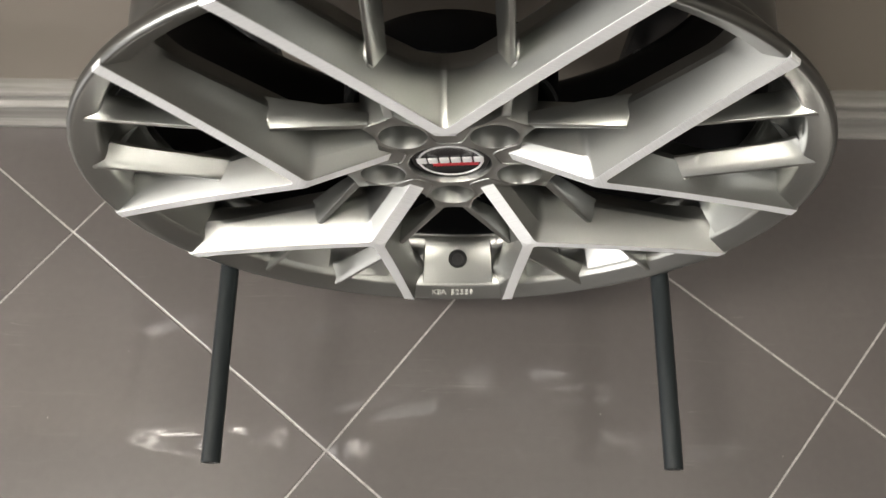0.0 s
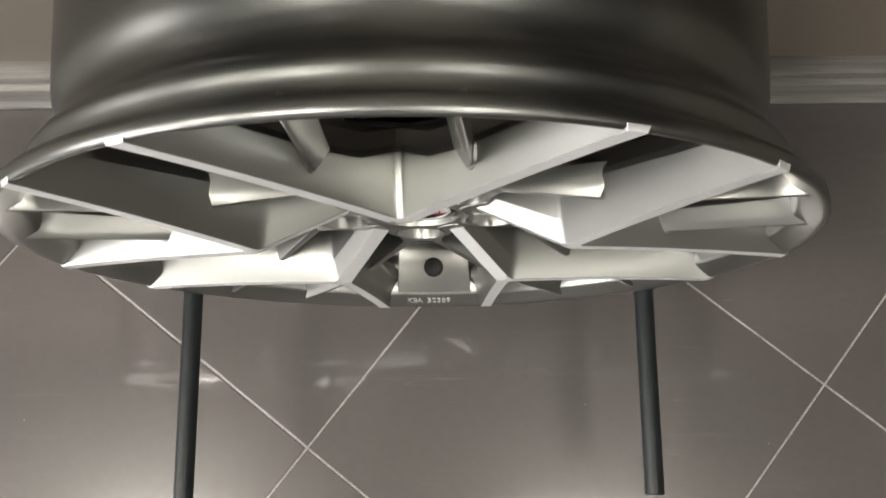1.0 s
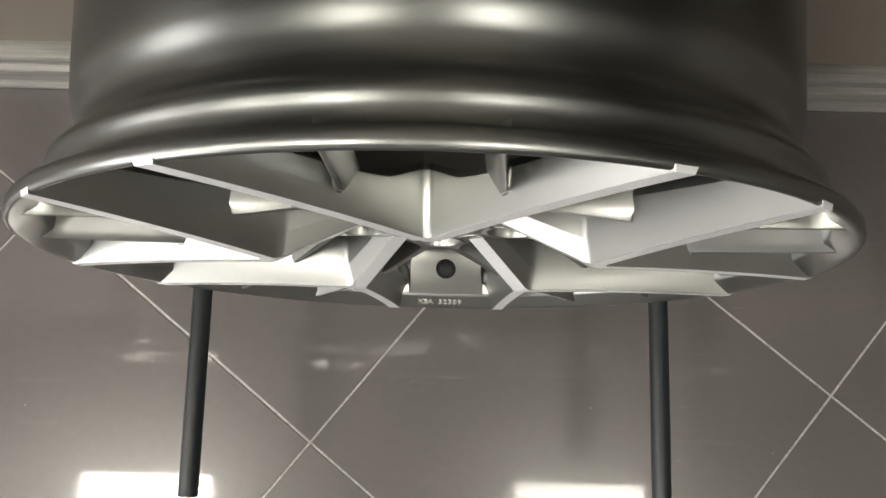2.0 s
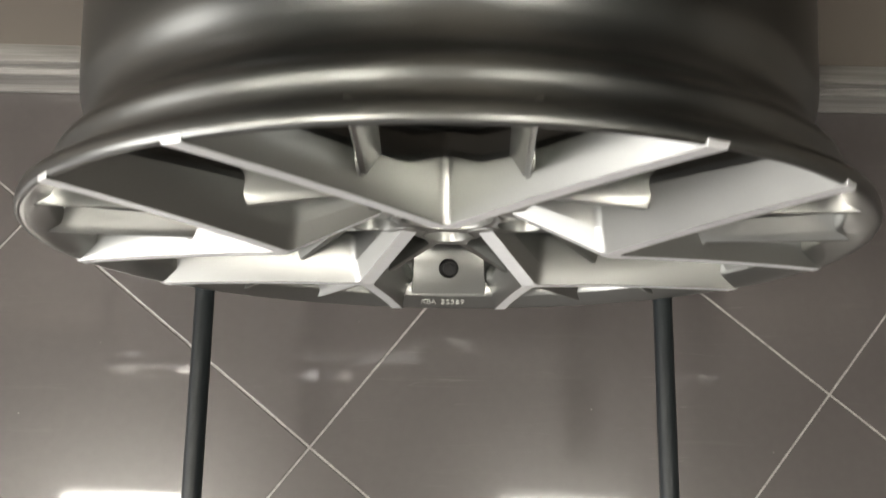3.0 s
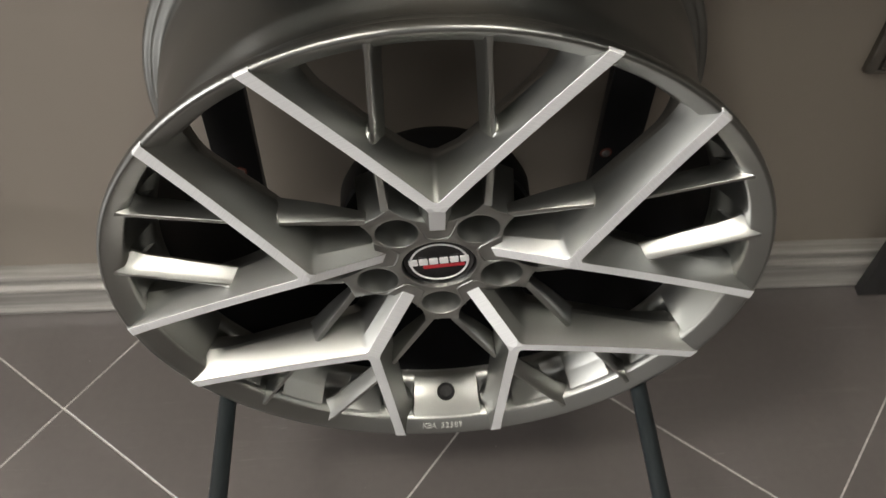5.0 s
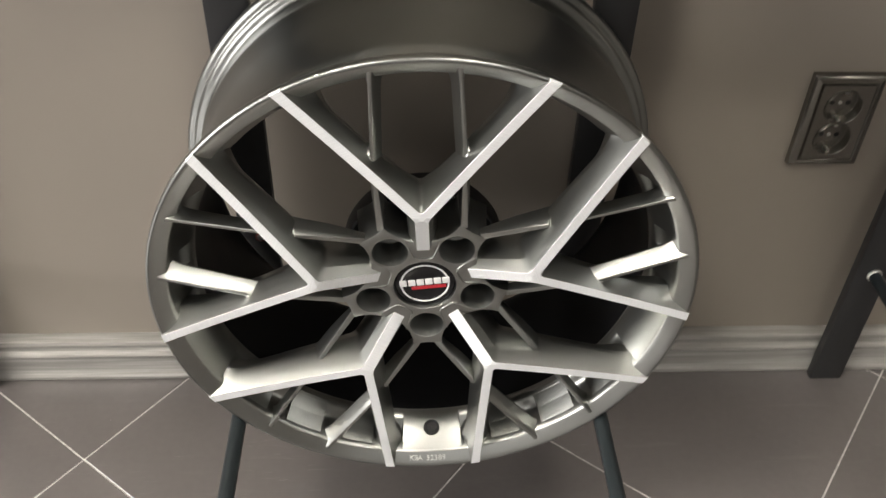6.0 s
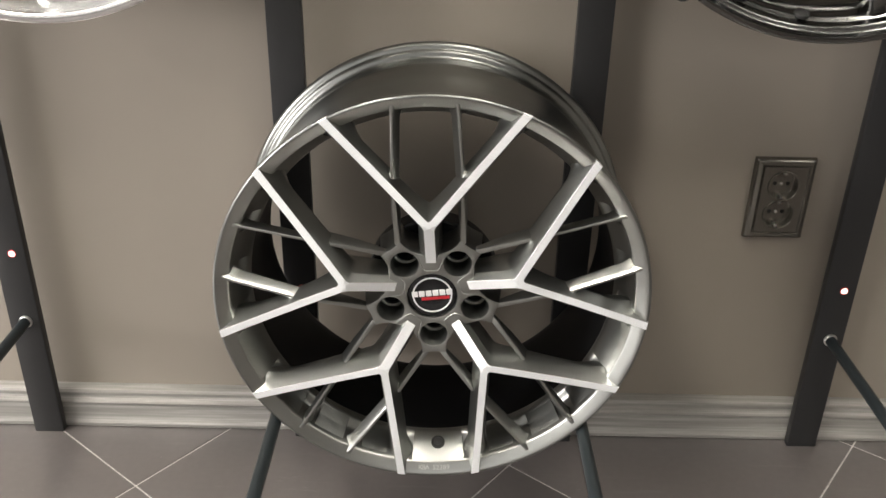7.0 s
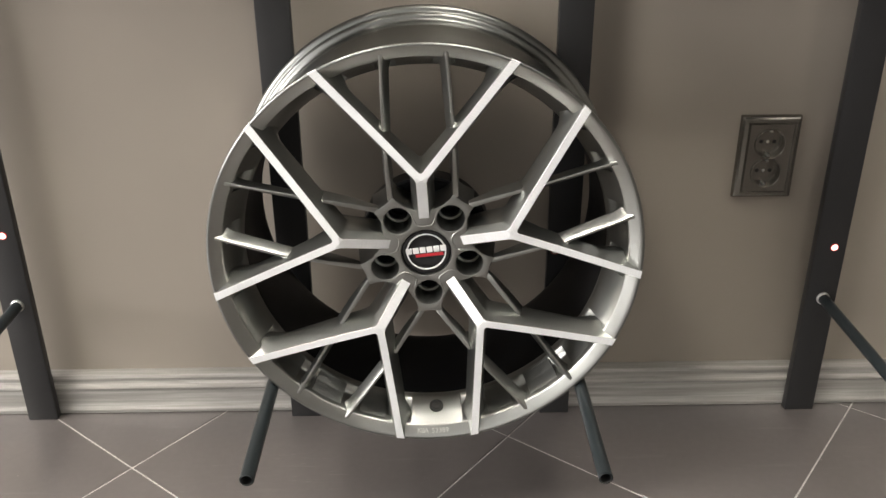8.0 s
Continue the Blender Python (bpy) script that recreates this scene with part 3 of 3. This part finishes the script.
def alloy_wheel():
    thing = tagged(new("alloy_wheel"), "graphite multi-spoke alloy wheel with machined faces resting on two tubes", "wheel rim")
    thing.matrix_basis = pose(HUB[0], 0.118, HUB[2] - R_LIP)
    base = pose(0, -0.118, R_LIP) @ about_axis(TURN)
    prof = soften(BARREL)
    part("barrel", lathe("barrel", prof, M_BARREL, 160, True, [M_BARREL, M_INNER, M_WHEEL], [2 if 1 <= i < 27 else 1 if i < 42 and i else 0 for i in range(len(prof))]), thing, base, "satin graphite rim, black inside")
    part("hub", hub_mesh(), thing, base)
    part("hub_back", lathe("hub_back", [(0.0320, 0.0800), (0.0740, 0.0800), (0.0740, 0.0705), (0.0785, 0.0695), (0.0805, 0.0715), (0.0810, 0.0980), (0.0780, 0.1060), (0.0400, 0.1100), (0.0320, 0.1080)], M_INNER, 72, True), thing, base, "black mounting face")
    lip = stem_lip()
    ym, slim = y_spoke(), [make(side) for make in (thin_spoke, inner_rib) for side in (-1, 1)]
    for k in range(5):
        m = base @ about_axis(72 * k)
        part("spoke", ym, thing, m, "Y-shaped spoke with a bright machined face")
        part("stem_lip", lip, thing, m)
        for me in slim:
            part("thin_spoke", me, thing, m)
    # centre cap
    cap = part("centre_cap", lathe("centre_cap", [(0.0300, 0.036), (0.0300, 0.0250), (0.0290, 0.0233), (0.0270, 0.0228), (0.0242, 0.0231)], M_CAP, 56), thing, base @ Matrix.Translation((0, 0.0060, 0)), "black cap with a white ring and emblem")
    part("cap_ring", lathe("cap_ring", [(0.0242, 0.0231), (0.0239, 0.0226), (0.0227, 0.0226), (0.0223, 0.0231)], M_WHITE, 56), cap)
    part("cap_face", lathe("cap_face", [(0.0223, 0.0231), (0.0221, 0.0232), (0.0120, 0.0228), (0.00005, 0.0226)], M_CAP, 56), cap)
    up = about_axis(4.0)
    for i in range(6):
        x = (i - 2.5) * 0.0084
        part("emblem_bar", box_mesh("emblem_bar", (x - 0.0036, x + 0.0036, 0.0214, 0.0228, -0.0008, 0.0070), M_WHITE, 0.0005, 1), cap, up)
    part("emblem_stripe", box_mesh("emblem_stripe", (-0.0135, 0.0205, 0.0218, 0.0228, -0.0062, -0.0020), M_RED, 0.0004, 1), cap, up, "red stripe")
    # raised pads inside the rim, and the valve on the lowest of them
    boss = rim_pad(8.2, ROUND_PAD)
    for k in range(5):
        if k != 2:
            part("rim_pad", boss, thing, base @ about_axis(126 + 72 * k))
    for half, shifts in ((5.2, (0,)), (4.2, (-15.5, 15.5))):
        pad = rim_pad(half, CRISP_PAD)
        for k in range(5):
            for d in shifts:
                part("rim_pad", pad, thing, base @ about_axis(90 + 72 * k + d))
    at = base @ about_axis(270)
    part("valve_boss", boss, thing, at)
    part("valve_stem", lathe("valve_stem", [(0.0092, -0.001), (0.0090, 0.0010), (0.0080, 0.0016), (0.0072, 0.0012), (0.0068, 0.0004), (0.0052, 0.0002), (0.0050, 0.0016), (0.0001, 0.0020)], M_RUBBER, 28), thing,
         at @ Matrix.Translation((0.2290, 0.0340, 0)) @ Matrix.Rotation(radians(111), 4, "Z"), "black rubber valve")
    # cast approval mark on the rim
    for i, ch in enumerate("KBA 52389"):
        if ch != " ":
            a = -90 - TURN + 1.4 + (i - 4) * 1.05
            m = base @ about_axis(a + 90) @ Matrix.Translation((0, 0.0057, -0.2485)) @ Matrix.Rotation(radians(56), 4, "X")
            part("raised_letter", text_mesh("raised_letter", ch, 0.0086, 0.0008, M_LETTER), thing, m)
    return thing


wheel = alloy_wheel()


# ---- wheels above, of which only the lowest parts come into view ----
LIP_STEPS = [(0.2575, 0.0010), (0.2530, 0.0006), (0.2515, 0.0030), (0.2500, 0.0085), (0.2440, 0.0100), (0.2425, 0.0130), (0.2415, 0.0200), (0.2360, 0.0230), (0.2345, 0.0340)]
PLAIN_LIP = [(0.2575, 0.0010), (0.2540, 0.0004), (0.2496, 0.0012), (0.2486, 0.0050), (0.2440, 0.0120), (0.2400, 0.0200), (0.2360, 0.0300)]


def other_wheel(name, label, x, z, mat, spokes, wide, turn, first, deep):
    """A wheel of the upper tier: a stepped lip on the same rim, a hub and straight spokes."""
    thing = tagged(new(name), label, "wheel rim")
    thing.matrix_basis = pose(x, 0.118, z - R_LIP)
    base = pose(0, -0.118, R_LIP)
    part("barrel", lathe("barrel", soften(first + [(0.2338, 0.0450), (0.2325, 0.0700), (0.2320, 0.1300)] + BARREL[17:]), mat, 144, True), thing, base)
    part("hub", lathe("hub", [(0.0001, 0.02), (0.03, 0.02), (0.034, 0.03), (0.07, 0.035), (0.075, 0.07), (0.0001, 0.072)], mat, 48), thing, base)
    rows = [(0.055, 0.030, 0.75), (0.12, 0.016, 0.85), (0.19, 0.010, 1.0), (0.2375, deep, 1.25)]
    v = []
    for r, y, k in rows:
        w = wide * k
        v += [(-w, y + 0.004, r), (-w * 0.55, y, r), (w * 0.55, y, r), (w, y + 0.004, r), (w * 1.15, y + 0.028, r), (-w * 1.15, y + 0.028, r)]
    fc = [(a * 6 + c, a * 6 + (c + 1) % 6, a * 6 + 6 + (c + 1) % 6, a * 6 + 6 + c) for a in range(len(rows) - 1) for c in range(6)]
    fc += [tuple(range(6)), tuple(range(18, 24))]
    me = bevelled(mesh_of("spoke", v, fc, [mat]), 0.002, 2)
    for i in range(spokes):
        part("spoke", me, thing, base @ about_axis(360 / spokes * i + turn - 90))
    return thing


other_wheel("chrome_wheel", "bright chrome alloy wheel on the upper tier of the display", -0.398, 0.977, M_POLISH, 5, 0.034, -82, PLAIN_LIP, 0.020)
dark_wheel = other_wheel("black_chrome_wheel", "dark chrome alloy wheel with a stepped lip on the upper tier", 0.408, 0.973, M_BLACKCHROME, 10, 0.009, -113, LIP_STEPS, 0.020)
part("valve_stem", lathe("valve_stem", [(0.0082, 0.0), (0.0080, 0.0030), (0.0070, 0.0036), (0.0063, 0.0030), (0.0060, 0.0020), (0.0001, 0.0022)], M_BORE, 20), dark_wheel,
     pose(0, -0.118, R_LIP) @ about_axis(-96) @ Matrix.Translation((0.2365, 0.026, 0)) @ Matrix.Rotation(radians(115), 4, "Z"), "black rubber valve")


# ---- wall socket ----
def wall_socket():
    thing = tagged(new("wall_socket"), "dark graphite double power socket on the wall", "power socket")
    thing.matrix_basis = pose(0.5060, WALL, 0.4205)
    w, h = 0.0438, 0.0628
    rows = [(1.0, 0.0), (1.0, -0.0036), (0.982, -0.0066), (0.945, -0.0090), (0.88, -0.0108), (0.80, -0.0117), (0.765, -0.0118), (0.757, -0.0090), (0.70, -0.0090)]
    v = []
    for s, y in rows:
        d = (1 - s) * w
        v += [(sx * (w - d), y, sz * (h - d)) for sx, sz in ((-1, -1), (1, -1), (1, 1), (-1, 1))]
    fc = [(r * 4 + c, r * 4 + (c + 1) % 4, r * 4 + 4 + (c + 1) % 4, r * 4 + 4 + c) for r in range(len(rows) - 1) for c in range(4)]
    part("frame", bevelled(mesh_of("socket_frame", v, fc, [M_SOCKET]), 0.0012, 2, 12), thing)
    # insert plate with two round openings
    bm = bmesh.new()
    loops = [[(-0.0308, -0.0508), (0.0308, -0.0508), (0.0308, 0.0508), (-0.0308, 0.0508)]]
    loops += [[(0.0221 * math.cos(2 * math.pi * i / 40), c + 0.0221 * math.sin(2 * math.pi * i / 40)) for i in range(40)] for c in (0.0222, -0.0222)]
    edges = []
    for loop in loops:
        front = [bm.verts.new((x, -0.0116, z)) for x, z in loop]
        back = [bm.verts.new((x, -0.0070, z)) for x, z in loop]
        for i in range(len(loop)):
            j = (i + 1) % len(loop)
            edges.append(bm.edges.new((front[i], front[j])))
            bm.faces.new((front[i], front[j], back[j], back[i]))
    bmesh.ops.triangle_fill(bm, use_beauty=True, edges=edges)
    bmesh.ops.recalc_face_normals(bm, faces=bm.faces)
    plate = bpy.data.meshes.new("insert")
    bm.to_mesh(plate)
    bm.free()
    plate.materials.append(M_SOCKET)
    part("insert", plate, thing)
    for z in (0.0222, -0.0222):
        cup = part("cup", lathe("cup", [(0.0230, -0.0110), (0.0229, -0.0130), (0.0222, -0.0140), (0.0211, -0.0134), (0.0206, -0.0110), (0.0200, -0.0014), (0.0194, -0.0008), (0.0001, -0.0008)], M_SOCKET, 40), thing, pose(0, 0, z))
        for x in (-0.0095, 0.0095):
            part("pin_hole", lathe("pin_hole", [(0.0031, -0.0006), (0.0031, -0.0012), (0.0001, -0.0012)], M_HOLE, 14), cup, pose(x, 0, 0))
        part("screw", lathe("screw", [(0.0022, -0.0006), (0.0022, -0.0018), (0.0001, -0.0020)], M_STEEL, 14), cup)
        for s in (-1, 1):
            part("earth_clip", box_mesh("earth_clip", (-0.0019, 0.0019, -0.0112, -0.0006, s * 0.0184 - 0.0013, s * 0.0180 + 0.0013), M_STEEL, 0.0003, 1), cup, None, "bare metal earth clip")
    return thing


wall_socket()


# ---- small red indicator lamps on the outer posts ----
M_LED = Mat("indicator_glow", 0.3)
M_LED.b.inputs["Emission Color"].default_value = (1.0, 0.62, 0.52, 1)
M_LED.b.inputs["Emission Strength"].default_value = 2.2
M_LED = M_LED.m


def indicator_lamp(x, z):
    thing = tagged(new("indicator_lamp"), "small glowing red indicator lamp on a black post", "indicator lamp", "indicator lamps")
    thing.matrix_basis = pose(x, POST, z)
    part("bezel", lathe("bezel", [(0.0062, 0.0), (0.0062, -0.0012), (0.0050, -0.0016), (0.0048, -0.0006)], M_RED, 24), thing)
    part("lens", lathe("lens", [(0.0048, -0.0006), (0.0042, -0.0020), (0.0022, -0.0030), (0.0001, -0.0033)], M_LED, 24), thing)


indicator_lamp(-0.6110, 0.326)
indicator_lamp(0.6130, 0.292)


# ---- floor: a screed with grout, and tiles laid diagonally ----
floor = structure("floor", box_mesh("floor", (ROOM_W - 0.15, ROOM_E + 0.15, ROOM_Y - 0.15, WALL + 0.15, -0.08, -0.0009), M_GROUT), "dark polished tiles laid diagonally with pale grout")
PITCH, JOINT, LAY = 0.4025, 0.0024, radians(-38.6)
ORIGIN = (-0.1225, -0.132)


def clipped(poly, axis, limit, sign):
    out = []
    for p, q in zip(poly, poly[1:] + poly[:1]):
        a, b = sign * (limit - p[axis]), sign * (limit - q[axis])
        if a >= 0:
            out.append(p)
        if a * b < 0:
            t = a / (a - b)
            out.append((p[0] + t * (q[0] - p[0]), p[1] + t * (q[1] - p[1])))
    return out


def tile_mesh(poly):
    cx, cy = sum(p[0] for p in poly) / len(poly), sum(p[1] for p in poly) / len(poly)
    n, c = len(poly), 0.0007
    inner = [(x + (cx - x) * c / 0.2, y + (cy - y) * c / 0.2) for x, y in poly]
    v = [(x, y, -0.02) for x, y in poly] + [(x, y, -0.0005) for x, y in poly] + [(x, y, 0.0) for x, y in inner]
    fc = [(r * n + i, r * n + (i + 1) % n, r * n + n + (i + 1) % n, r * n + n + i) for r in range(2) for i in range(n)]
    fc.append(tuple(range(2 * n, 3 * n)))
    return mesh_of("tile", v, fc, [M_TILE])


ca, sa = math.cos(LAY), math.sin(LAY)
half = (PITCH - JOINT) / 2
square = [(-half, -half), (half, -half), (half, half), (-half, half)]
turned = [(x * ca - y * sa, x * sa + y * ca) for x, y in square]
whole = tile_mesh(turned)
y_lo, y_hi = ROOM_Y, WALL
for i in range(-20, 21):
    for j in range(-20, 21):
        u, w = (i + 0.5) * PITCH, (j + 0.5) * PITCH
        cx, cy = ORIGIN[0] + u * ca - w * sa, ORIGIN[1] + u * sa + w * ca
        poly = [(x + cx, y + cy) for x, y in turned]
        cut = clipped(clipped(clipped(clipped(poly, 0, ROOM_E, 1), 0, ROOM_W, -1), 1, y_hi, 1), 1, y_lo, -1)
        if len(cut) < 3:
            continue
        if cut == poly:
            part("tile", whole, floor, pose(cx, cy, 0))
        else:
            part("tile", tile_mesh([(x - cx, y - cy) for x, y in cut]), floor, pose(cx, cy, 0))
